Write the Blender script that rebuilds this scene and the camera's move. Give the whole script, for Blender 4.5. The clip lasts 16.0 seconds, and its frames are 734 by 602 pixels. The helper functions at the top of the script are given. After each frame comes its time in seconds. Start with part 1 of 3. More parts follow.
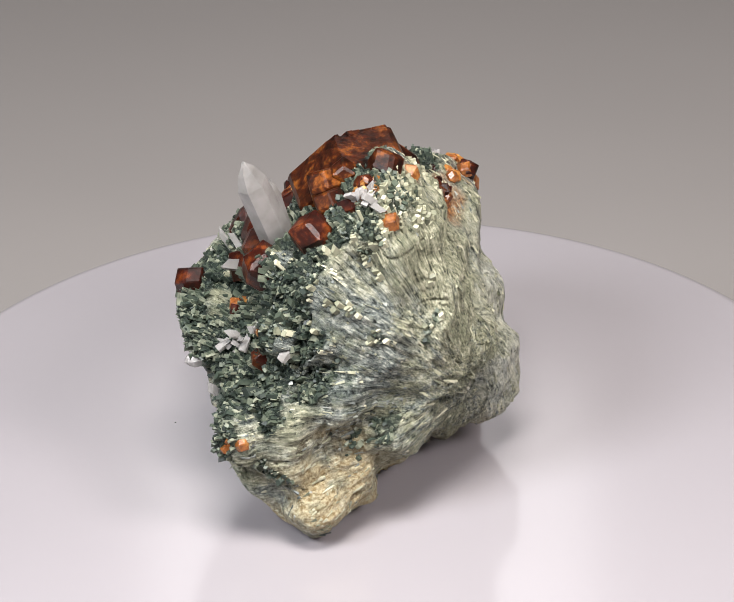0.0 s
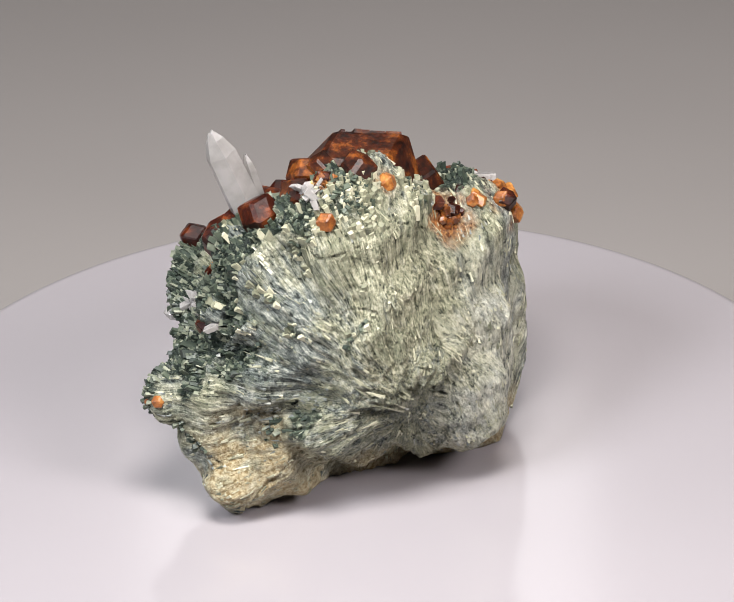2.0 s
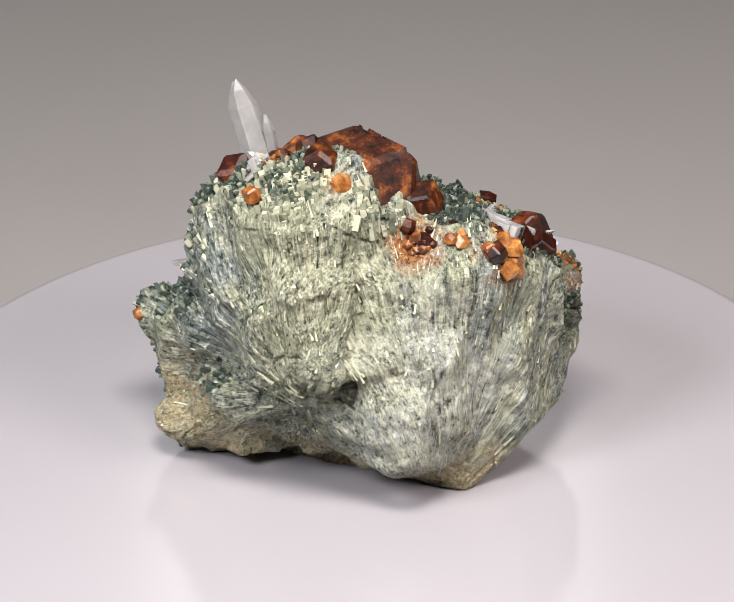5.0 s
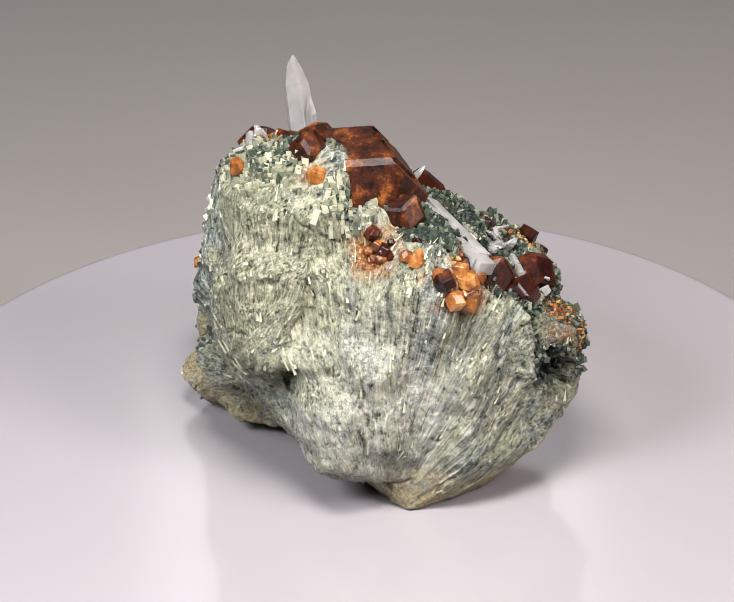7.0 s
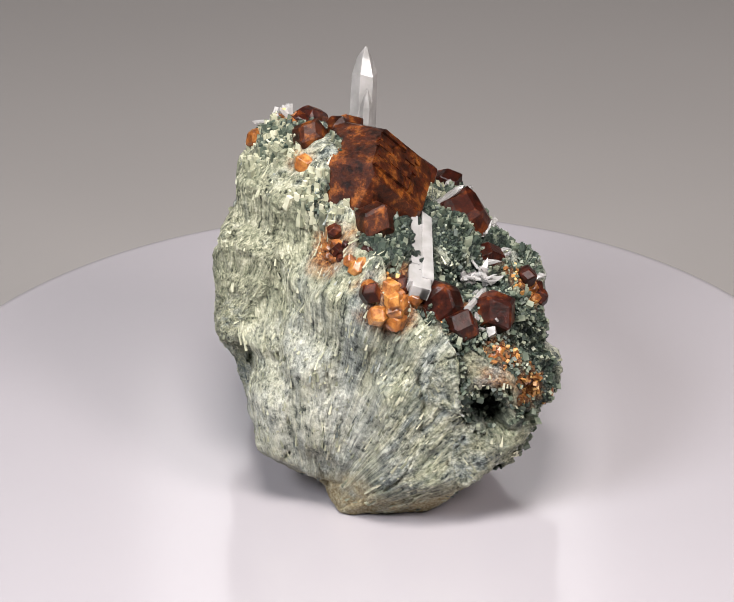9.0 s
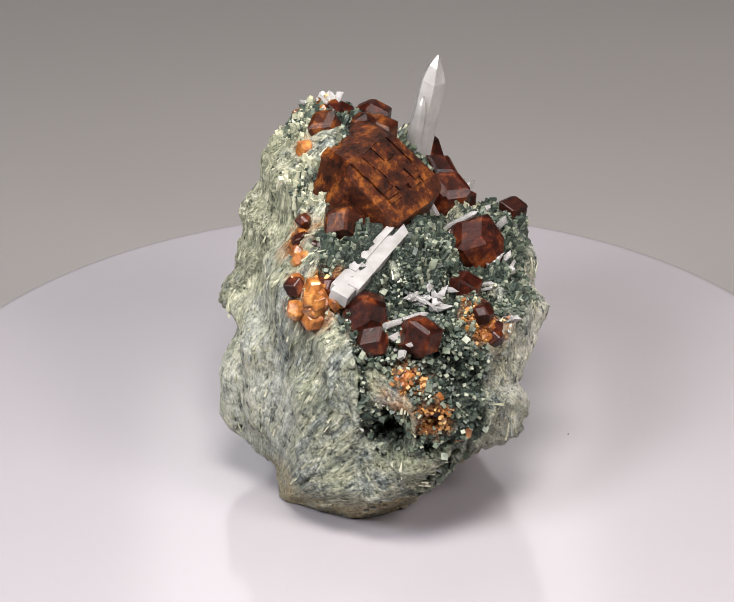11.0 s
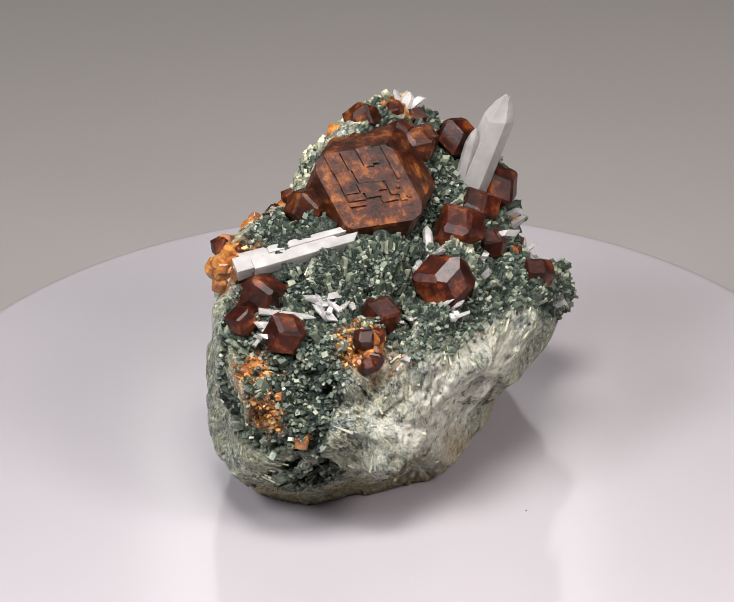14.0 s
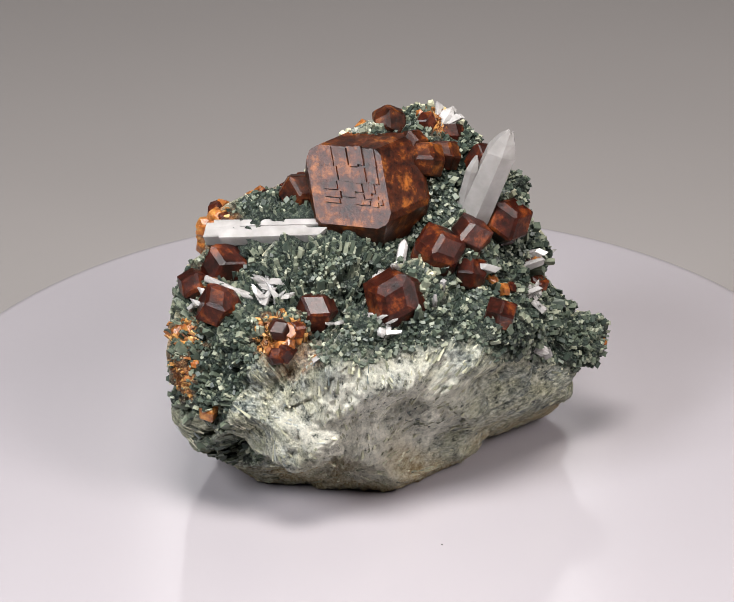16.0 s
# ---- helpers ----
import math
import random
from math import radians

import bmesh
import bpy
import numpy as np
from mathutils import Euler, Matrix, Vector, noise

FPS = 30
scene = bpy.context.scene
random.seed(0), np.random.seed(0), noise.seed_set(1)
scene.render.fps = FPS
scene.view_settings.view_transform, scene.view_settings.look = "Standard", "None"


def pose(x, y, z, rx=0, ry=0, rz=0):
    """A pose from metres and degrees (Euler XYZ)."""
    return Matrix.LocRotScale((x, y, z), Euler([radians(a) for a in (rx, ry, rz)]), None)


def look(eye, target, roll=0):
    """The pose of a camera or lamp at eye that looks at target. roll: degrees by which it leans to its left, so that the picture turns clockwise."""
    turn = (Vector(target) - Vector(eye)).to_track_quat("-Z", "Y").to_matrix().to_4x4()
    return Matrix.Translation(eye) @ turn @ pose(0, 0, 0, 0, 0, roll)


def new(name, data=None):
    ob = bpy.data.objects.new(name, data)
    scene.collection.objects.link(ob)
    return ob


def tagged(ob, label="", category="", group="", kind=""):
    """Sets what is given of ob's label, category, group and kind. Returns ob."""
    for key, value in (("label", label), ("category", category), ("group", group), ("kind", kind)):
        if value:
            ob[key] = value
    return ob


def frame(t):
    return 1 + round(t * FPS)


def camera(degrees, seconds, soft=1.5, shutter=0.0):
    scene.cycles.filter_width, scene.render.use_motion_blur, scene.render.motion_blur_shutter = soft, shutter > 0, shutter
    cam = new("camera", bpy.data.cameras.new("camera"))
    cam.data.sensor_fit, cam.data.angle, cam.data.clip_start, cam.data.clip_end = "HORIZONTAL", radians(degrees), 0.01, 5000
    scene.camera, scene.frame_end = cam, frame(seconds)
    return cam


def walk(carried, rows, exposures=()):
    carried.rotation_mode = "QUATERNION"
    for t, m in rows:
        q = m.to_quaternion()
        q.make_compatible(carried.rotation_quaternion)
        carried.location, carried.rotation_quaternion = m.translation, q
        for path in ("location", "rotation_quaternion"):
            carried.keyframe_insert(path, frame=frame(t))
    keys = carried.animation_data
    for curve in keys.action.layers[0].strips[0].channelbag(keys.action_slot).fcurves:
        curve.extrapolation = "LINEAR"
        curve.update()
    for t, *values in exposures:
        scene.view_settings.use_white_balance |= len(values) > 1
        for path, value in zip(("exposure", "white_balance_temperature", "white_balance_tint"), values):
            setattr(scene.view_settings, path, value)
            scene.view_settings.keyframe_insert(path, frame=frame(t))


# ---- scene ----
# One turntable shot: a fixed camera, a slowly turning white plate and a mineral specimen on it.
MM = 0.001

# ---- camera ----
cam = camera(9.0, 16.0, soft=0.3)
EYE = pose(0.0, -0.88, 0.53507, 60.5725, 1.0694, -0.6285)
walk(cam, [(0.0, EYE), (16.0, EYE)])


def spin(t):
    """Pose of the plate's top and of what lies on it: one steady turn about the upright axis."""
    return Matrix.Rotation(radians(-14.6884 * t), 4, "Z")


# ---- world and light ----
world = bpy.data.worlds.new("studio")
world.use_nodes = True
world.node_tree.nodes["Background"].inputs[0].default_value = (0.80, 0.82, 0.86, 1)
world.node_tree.nodes["Background"].inputs[1].default_value = 0.10
scene.world = world


def softbox(name, eye, target, sx, sy, watts, color, spread):
    lamp = bpy.data.lights.new(name, "AREA")
    lamp.shape, lamp.size, lamp.size_y, lamp.energy, lamp.color = "RECTANGLE", sx, sy, watts, color
    lamp.spread = radians(spread)
    ob = new(name, lamp)
    ob.matrix_world = look(eye, target)
    return ob


softbox("softbox_lamp", (-0.36, -0.30, 0.48), (0, -0.05, 0.02), 0.20, 0.20, 3.2, (0.93, 0.95, 1.0), 150)
softbox("softbox_lamp", (0.38, -0.32, 0.46), (0, -0.05, 0.02), 0.20, 0.20, 2.35, (1.0, 0.93, 0.93), 150)
softbox("overhead_lamp", (0.0, -0.20, 0.54), (0, -0.12, 0), 0.22, 0.14, 2.65, (1.0, 0.97, 0.94), 130)
softbox("rear_lamp", (0.0, 0.70, 0.50), (0, -0.02, 0.0), 0.20, 0.20, 0.16, (1.0, 0.98, 0.98), 160)
scene.view_settings.exposure = 0.0


# ---- materials ----
def material(name):
    m = bpy.data.materials.new(name)
    m.use_nodes = True
    return m, m.node_tree.nodes, m.node_tree.links, m.node_tree.nodes["Principled BSDF"]


def node(nt, kind, **inputs):
    n = nt.new(kind)
    for k, v in inputs.items():
        n.inputs[k.replace("_", " ")].default_value = v
    return n


def ramp(nt, stops):
    n = nt.new("ShaderNodeValToRGB")
    e = n.color_ramp.elements
    while len(e) < len(stops):
        e.new(0.5)
    for k, (at, col) in zip(e, stops):
        k.position, k.color = at, (*col, 1)
    return n


def mixer(nt, lk, fac, a, b):
    n = nt.new("ShaderNodeMix")
    n.data_type = "RGBA"
    lk.new(fac, n.inputs[0])
    for s, v in ((6, a), (7, b)):
        if isinstance(v, tuple):
            n.inputs[s].default_value = (*v, 1)
        else:
            lk.new(v, n.inputs[s])
    return n.outputs[2]


def maths(nt, lk, op, a, b=None, clamp=False):
    n = nt.new("ShaderNodeMath")
    n.operation, n.use_clamp = op, clamp
    for i, v in enumerate((a, b)):
        if v is None:
            continue
        if isinstance(v, (int, float)):
            n.inputs[i].default_value = v
        else:
            lk.new(v, n.inputs[i])
    return n.outputs[0]


def bumped(nt, lk, bsdf, height, strength, distance):
    n = node(nt, "ShaderNodeBump", Strength=strength, Distance=distance)
    lk.new(height, n.inputs["Height"])
    lk.new(n.outputs[0], bsdf.inputs["Normal"])


FAN_FRONT, FAN_SIDE, FAN_BACK = Vector((19, -17, 30)), Vector((25, 7, -2)), Vector((-17, 17, 12))


def matrix_material():
    """Fibrous pale green rock: streaks run out from the fan's root; ochre and green crust by the mesh's masks."""
    m, nt, lk, bsdf = material("fibrous_rock")
    pos = nt.new("ShaderNodeTexCoord").outputs["Object"]
    streak = nt.new("ShaderNodeAttribute")
    streak.attribute_name = "fan"
    fine = node(nt, "ShaderNodeTexNoise", Scale=60.0, Detail=6.0, Roughness=0.72)
    broad = node(nt, "ShaderNodeTexNoise", Scale=13.0, Detail=3.0, Roughness=0.6)
    lk.new(streak.outputs["Vector"], fine.inputs["Vector"])
    lk.new(streak.outputs["Vector"], broad.inputs["Vector"])
    patch = node(nt, "ShaderNodeTexNoise", Scale=95.0, Detail=4.0, Roughness=0.6)
    grit = node(nt, "ShaderNodeTexNoise", Scale=1300.0, Detail=4.0, Roughness=0.72)
    speckle = node(nt, "ShaderNodeTexNoise", Scale=420.0, Detail=5.0, Roughness=0.75)
    for n in (patch, grit, speckle):
        lk.new(pos, n.inputs["Vector"])
    fibre = ramp(nt, [(0.415, (0.018, 0.022, 0.016)), (0.455, (0.17, 0.176, 0.114)), (0.515, (0.36, 0.355, 0.245)), (0.585, (0.64, 0.615, 0.46))])
    thread = maths(nt, lk, "ADD", maths(nt, lk, "MULTIPLY", fine.outputs[0], 0.47), maths(nt, lk, "ADD", maths(nt, lk, "MULTIPLY", speckle.outputs[0], 0.35), maths(nt, lk, "MULTIPLY", grit.outputs[0], 0.18)))
    lk.new(thread, fibre.inputs[0])
    blue = ramp(nt, [(0.415, (0.010, 0.014, 0.014)), (0.46, (0.085, 0.102, 0.096)), (0.525, (0.24, 0.262, 0.235)), (0.60, (0.56, 0.57, 0.49))])
    lk.new(thread, blue.inputs[0])
    pick = ramp(nt, [(0.42, (0, 0, 0)), (0.60, (1, 1, 1))])
    tone = nt.new("ShaderNodeAttribute")
    tone.attribute_name = "tone"
    mix = maths(nt, lk, "ADD", maths(nt, lk, "MULTIPLY", broad.outputs[0], 0.6), maths(nt, lk, "MULTIPLY", patch.outputs[0], 0.4))
    lk.new(maths(nt, lk, "SUBTRACT", mix, tone.outputs["Fac"]), pick.inputs[0])
    col = mixer(nt, lk, pick.outputs[0], blue.outputs[0], fibre.outputs[0])
    moss = maths(nt, lk, "MULTIPLY", maths(nt, lk, "MULTIPLY", ramp_value(nt, lk, patch.outputs[0], 0.50, 0.60), ramp_value(nt, lk, speckle.outputs[0], 0.42, 0.56), True), 0.45)
    col = mixer(nt, lk, moss, col, (0.105, 0.130, 0.072))
    chalk = nt.new("ShaderNodeAttribute")
    chalk.attribute_name = "chalk"
    white = ramp(nt, [(0.39, (0.07, 0.08, 0.068)), (0.44, (0.43, 0.43, 0.37)), (0.57, (0.78, 0.755, 0.65))])
    lk.new(maths(nt, lk, "ADD", maths(nt, lk, "MULTIPLY", thread, 0.5), maths(nt, lk, "MULTIPLY", speckle.outputs[0], 0.5)), white.inputs[0])
    col = mixer(nt, lk, chalk.outputs["Fac"], col, white.outputs[0])
    masks = nt.new("ShaderNodeAttribute")
    masks.attribute_name = "masks"
    sep = nt.new("ShaderNodeSeparateXYZ")
    lk.new(masks.outputs["Vector"], sep.inputs[0])
    # Crust's own dark green, with shade for the gaps between crystals mixed in.
    crust = ramp(nt, [(0.36, (0.005, 0.008, 0.007)), (0.52, (0.026, 0.038, 0.030)), (0.68, (0.14, 0.16, 0.115))])
    lk.new(grit.outputs[0], crust.inputs[0])
    col = mixer(nt, lk, sep.outputs[0], col, crust.outputs[0])
    stain = ramp(nt, [(0.40, (0.24, 0.165, 0.070)), (0.60, (0.52, 0.45, 0.29))])
    lk.new(grit.outputs[0], stain.inputs[0])
    och = maths(nt, lk, "MULTIPLY", sep.outputs[1], ramp_value(nt, lk, patch.outputs[0], 0.32, 0.54), True)
    col = mixer(nt, lk, och, col, stain.outputs[0])
    rust = ramp(nt, [(0.38, (0.10, 0.022, 0.006)), (0.55, (0.36, 0.13, 0.03)), (0.68, (0.60, 0.34, 0.10))])
    lk.new(grit.outputs[0], rust.inputs[0])
    col = mixer(nt, lk, maths(nt, lk, "MULTIPLY", sep.outputs[2], ramp_value(nt, lk, patch.outputs[0], 0.36, 0.52), True), col, rust.outputs[0])
    lk.new(col, bsdf.inputs["Base Color"])
    bsdf.inputs["Roughness"].default_value = 0.5
    bsdf.inputs["Specular IOR Level"].default_value = 0.3
    h = maths(nt, lk, "ADD", maths(nt, lk, "MULTIPLY", fine.outputs[0], 0.8), maths(nt, lk, "ADD", maths(nt, lk, "MULTIPLY", speckle.outputs[0], 0.8), maths(nt, lk, "MULTIPLY", grit.outputs[0], 0.6)))
    bumped(nt, lk, bsdf, h, 1.0, 0.0012)
    return m


def ramp_value(nt, lk, socket, low, high):
    r = nt.new("ShaderNodeMapRange")
    r.inputs[1].default_value, r.inputs[2].default_value = low, high
    lk.new(socket, r.inputs[0])
    return r.outputs[0]


def garnet_material(name, dark, mid, light, rough=0.33, gloss=0.3):
    m, nt, lk, bsdf = material(name)
    pos = nt.new("ShaderNodeTexCoord").outputs["Object"]
    a = node(nt, "ShaderNodeTexNoise", Scale=210.0, Detail=7.0, Roughness=0.72)
    b = node(nt, "ShaderNodeTexNoise", Scale=700.0, Detail=3.0, Roughness=0.7)
    for n in (a, b):
        lk.new(pos, n.inputs["Vector"])
    s = maths(nt, lk, "ADD", maths(nt, lk, "MULTIPLY", a.outputs[0], 0.75), maths(nt, lk, "MULTIPLY", b.outputs[0], 0.25))
    r = ramp(nt, [(0.41, dark), (0.52, mid), (0.66, light)])
    lk.new(s, r.inputs[0])
    lk.new(r.outputs[0], bsdf.inputs["Base Color"])
    bsdf.inputs["Roughness"].default_value = rough
    bsdf.inputs["Specular IOR Level"].default_value = gloss
    bsdf.inputs["IOR"].default_value = 1.75
    bsdf.inputs["Subsurface Weight"].default_value = 0.08
    bsdf.inputs["Subsurface Radius"].default_value = (1.0, 0.25, 0.05)
    bsdf.inputs["Subsurface Scale"].default_value = 0.003
    bumped(nt, lk, bsdf, b.outputs[0], 0.25, 0.0004)
    return m


def quartz_material(name, clear):
    m, nt, lk, bsdf = material(name)
    pos = nt.new("ShaderNodeTexCoord").outputs["Object"]
    a = node(nt, "ShaderNodeTexNoise", Scale=160.0, Detail=4.0)
    lk.new(pos, a.inputs["Vector"])
    r = ramp(nt, [(0.35, (0.33, 0.315, 0.30)), (0.65, (0.50, 0.48, 0.465))])
    lk.new(a.outputs[0], r.inputs[0])
    lk.new(r.outputs[0], bsdf.inputs["Base Color"])
    bsdf.inputs["Roughness"].default_value = 0.22
    bsdf.inputs["IOR"].default_value = 1.54
    bsdf.inputs["Transmission Weight"].default_value = clear
    bsdf.inputs["Subsurface Weight"].default_value = 0.5
    bsdf.inputs["Subsurface Radius"].default_value = (1, 1, 1)
    bsdf.inputs["Subsurface Scale"].default_value = 0.003
    bumped(nt, lk, bsdf, a.outputs[0], 0.15, 0.0005)
    return m


def green_material(name, stops):
    m, nt, lk, bsdf = material(name)
    pos = nt.new("ShaderNodeTexCoord").outputs["Object"]
    info = nt.new("ShaderNodeObjectInfo")
    geo = nt.new("ShaderNodeNewGeometry")
    a = node(nt, "ShaderNodeTexNoise", Scale=600.0, Detail=3.0)
    lk.new(pos, a.inputs["Vector"])
    v = maths(nt, lk, "ADD", maths(nt, lk, "MULTIPLY", maths(nt, lk, "FRACT", maths(nt, lk, "ADD", info.outputs["Random"], geo.outputs["Random Per Island"])), 0.6),
              maths(nt, lk, "MULTIPLY", a.outputs[0], 0.5))
    r = ramp(nt, stops)
    lk.new(v, r.inputs[0])
    lk.new(r.outputs[0], bsdf.inputs["Base Color"])
    bsdf.inputs["Roughness"].default_value = 0.46
    bsdf.inputs["Specular IOR Level"].default_value = 0.35
    bsdf.inputs["IOR"].default_value = 1.55
    bumped(nt, lk, bsdf, a.outputs[0], 0.3, 0.0003)
    return m


def plastic(name, color, rough, coat=0.0):
    m, nt, lk, bsdf = material(name)
    pos = nt.new("ShaderNodeTexCoord").outputs["Object"]
    a = node(nt, "ShaderNodeTexNoise", Scale=9.0, Detail=3.0)
    b = node(nt, "ShaderNodeTexNoise", Scale=420.0, Detail=2.0)
    for n in (a, b):
        lk.new(pos, n.inputs["Vector"])
    r = ramp(nt, [(0.3, tuple(c * 0.96 for c in color)), (0.7, color)])
    lk.new(a.outputs[0], r.inputs[0])
    lk.new(r.outputs[0], bsdf.inputs["Base Color"])
    lk.new(maths(nt, lk, "ADD", maths(nt, lk, "MULTIPLY", a.outputs[0], 0.08), rough - 0.04), bsdf.inputs["Roughness"])
    bsdf.inputs["Coat IOR"].default_value = 1.65
    bsdf.inputs["Coat Weight"].default_value, bsdf.inputs["Coat Roughness"].default_value = coat, 0.13
    bumped(nt, lk, bsdf, b.outputs[0], 0.02, 0.0002)
    return m


ROCK = matrix_material()
GARNET = garnet_material("brown_garnet", (0.007, 0.002, 0.001), (0.046, 0.010, 0.003), (0.26, 0.080, 0.013), 0.40, 0.15)
RED_GARNET = garnet_material("red_garnet", (0.008, 0.002, 0.001), (0.034, 0.006, 0.003), (0.17, 0.040, 0.008), 0.36, 0.15)
ORANGE_GARNET = garnet_material("orange_garnet", (0.06, 0.016, 0.004), (0.24, 0.078, 0.016), (0.48, 0.24, 0.065))
QUARTZ = quartz_material("milky_quartz", 0.45)
MILKY = quartz_material("white_quartz", 0.28)
GREEN = green_material("green_diopside", [(0.12, (0.007, 0.011, 0.009)), (0.38, (0.030, 0.043, 0.033)), (0.66, (0.084, 0.102, 0.072)), (1.0, (0.34, 0.35, 0.26))])
PALE = green_material("pale_fibre", [(0.14, (0.026, 0.030, 0.022)), (0.32, (0.16, 0.166, 0.112)), (0.62, (0.34, 0.336, 0.235)), (0.98, (0.60, 0.575, 0.43))])
COOL = green_material("grey_fibre", [(0.12, (0.022, 0.028, 0.028)), (0.35, (0.085, 0.100, 0.094)), (0.65, (0.20, 0.218, 0.20)), (0.98, (0.50, 0.51, 0.46))])
RUSTY = green_material("rusty_crystal", [(0.15, (0.05, 0.016, 0.006)), (0.42, (0.20, 0.075, 0.020)), (0.70, (0.42, 0.21, 0.06)), (0.95, (0.52, 0.42, 0.20))])
PLATE = plastic("glossy_white_plastic", (0.315, 0.293, 0.308), 0.40, 0.85)
PAPER = plastic("grey_backdrop_paper", (0.215, 0.199, 0.189), 0.85)
SPECK = plastic("dark_dust", (0.05, 0.045, 0.04), 0.8)


# ---- mesh helpers ----
def mesh_of(name, bm, mat, smooth=False):
    me = bpy.data.meshes.new(name)
    bm.to_mesh(me)
    bm.free()
    me.materials.append(mat)
    if smooth:
        me.shade_smooth()
    return me


def part(name, bm, mat, parent, label="", smooth=False):
    ob = new(name, mesh_of(name, bm, mat, smooth))
    ob.parent = parent
    return tagged(ob, label)


def cleaved(planes, size):
    """A convex solid: a cube of that size cut by planes (normal, distance)."""
    bm = bmesh.new()
    bmesh.ops.create_cube(bm, size=size)
    for n, d in planes:
        geom = bm.verts[:] + bm.edges[:] + bm.faces[:]
        cut = bmesh.ops.bisect_plane(bm, geom=geom, plane_co=Vector(n) * d, plane_no=Vector(n), clear_outer=True)
        rim = [e for e in cut["geom_cut"] if isinstance(e, bmesh.types.BMEdge)]
        if len(rim) > 2:
            bmesh.ops.contextual_create(bm, geom=rim)
    bmesh.ops.remove_doubles(bm, verts=bm.verts[:], dist=size * 1e-4)
    return bm


# ---- setting: curved paper sweep, closed tent ----
def sweep():
    bm = bmesh.new()
    prof = [(-1.1, -0.0195), (0.34, -0.0195)]
    for i in range(1, 19):
        a = radians(i * 5)
        prof.append((0.34 + 0.45 * math.sin(a), -0.0195 + 0.45 * (1 - math.cos(a))))
    prof.append((0.79, 1.2))
    rows = []
    for x in (-1.0, -0.5, 0.0, 0.5, 1.0):
        rows.append([bm.verts.new((x, y, z)) for y, z in prof])
    for a, b in zip(rows, rows[1:]):
        for i in range(len(prof) - 1):
            bm.faces.new((a[i], b[i], b[i + 1], a[i + 1]))
    ob = new("backdrop", mesh_of("backdrop", bm, PAPER, True))
    thick = ob.modifiers.new("thickness", "SOLIDIFY")
    thick.thickness, thick.offset = 0.002, -1
    return tagged(ob, "plain grey seamless paper sweep behind the turntable", "backdrop", kind="structure")


def slab(name, lo, hi, mat, label):
    bm = bmesh.new()
    bmesh.ops.create_cube(bm, size=1.0)
    for v in bm.verts:
        v.co = Vector([lo[i] + (v.co[i] + 0.5) * (hi[i] - lo[i]) for i in range(3)])
    return tagged(new(name, mesh_of(name, bm, mat)), label, "wall", kind="structure")


sweep()
slab("wall_west", (-1.05, -1.15, -0.03), (-1.01, 0.84, 1.2), PAPER, "plain grey side wall of the photo tent")
slab("wall_east", (1.01, -1.15, -0.03), (1.05, 0.84, 1.2), PAPER, "plain grey side wall of the photo tent")
slab("wall_south", (-1.0, -1.15, -0.03), (1.0, -1.11, 1.2), PAPER, "plain grey wall of the photo tent")
slab("ceiling", (-1.05, -1.15, 1.21), (1.05, 0.84, 1.25), PAPER, "plain grey top of the photo tent")


# ---- turntable ----
def lathe(bm, prof, steps=160, at=(0, 0, 0)):
    rings = []
    for r, z in prof:
        rings.append([bm.verts.new((at[0] + r * math.cos(2 * math.pi * k / steps), at[1] + r * math.sin(2 * math.pi * k / steps), at[2] + z)) for k in range(steps)])
    for a, b in zip(rings, rings[1:]):
        for k in range(steps):
            bm.faces.new((a[k], a[(k + 1) % steps], b[(k + 1) % steps], b[k]))
    bm.faces.new(rings[0][::-1])
    bm.faces.new(rings[-1])
    bmesh.ops.recalc_face_normals(bm, faces=bm.faces[:])


turntable = tagged(new("turntable"), "round glossy white plastic turntable with a rounded rim", "turntable")
RIM, TABLE = 0.1080, 0.0023
bm = bmesh.new()
edge = [(RIM - 0.003 + 0.003 * math.sin(radians(a)), -0.0025 + 0.0025 * math.cos(radians(a))) for a in range(90, -1, -6)]
lathe(bm, [(RIM - 0.004, -0.012), (RIM - 0.001, -0.011), (RIM, -0.008)] + edge, at=(-0.0004, -0.0015, TABLE))
plate = part("plate", bm, PLATE, turntable, smooth=True)
bm = bmesh.new()
lathe(bm, [(0.062, -0.0210), (0.064, -0.0195), (0.064, -0.0125), (0.062, -0.012)], at=(-0.0004, -0.0015, TABLE))
part("base", bm, PLATE, turntable, smooth=True)
for x, y, size in ((-0.0428, 0.0114, 0.0002),):
    bm = bmesh.new()
    bmesh.ops.create_icosphere(bm, subdivisions=1, radius=size)
    for v in bm.verts:
        v.co = Vector((v.co.x * (1 + 40 * abs(v.co.y) / 0.1), v.co.y, v.co.z * 0.6)) + Vector((x, y, TABLE + size * 0.5))
    part("dust_speck", bm, SPECK, turntable, "dark speck of dust")


# ---- specimen: the fibrous rock ----
specimen = tagged(new("mineral_specimen"), "brown garnets and white quartz on fibrous pale green rock", "mineral specimen")

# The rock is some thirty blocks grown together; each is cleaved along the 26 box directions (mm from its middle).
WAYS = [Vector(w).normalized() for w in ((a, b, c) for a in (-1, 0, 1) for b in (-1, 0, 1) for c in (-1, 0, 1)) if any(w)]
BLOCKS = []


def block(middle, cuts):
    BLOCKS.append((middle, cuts))


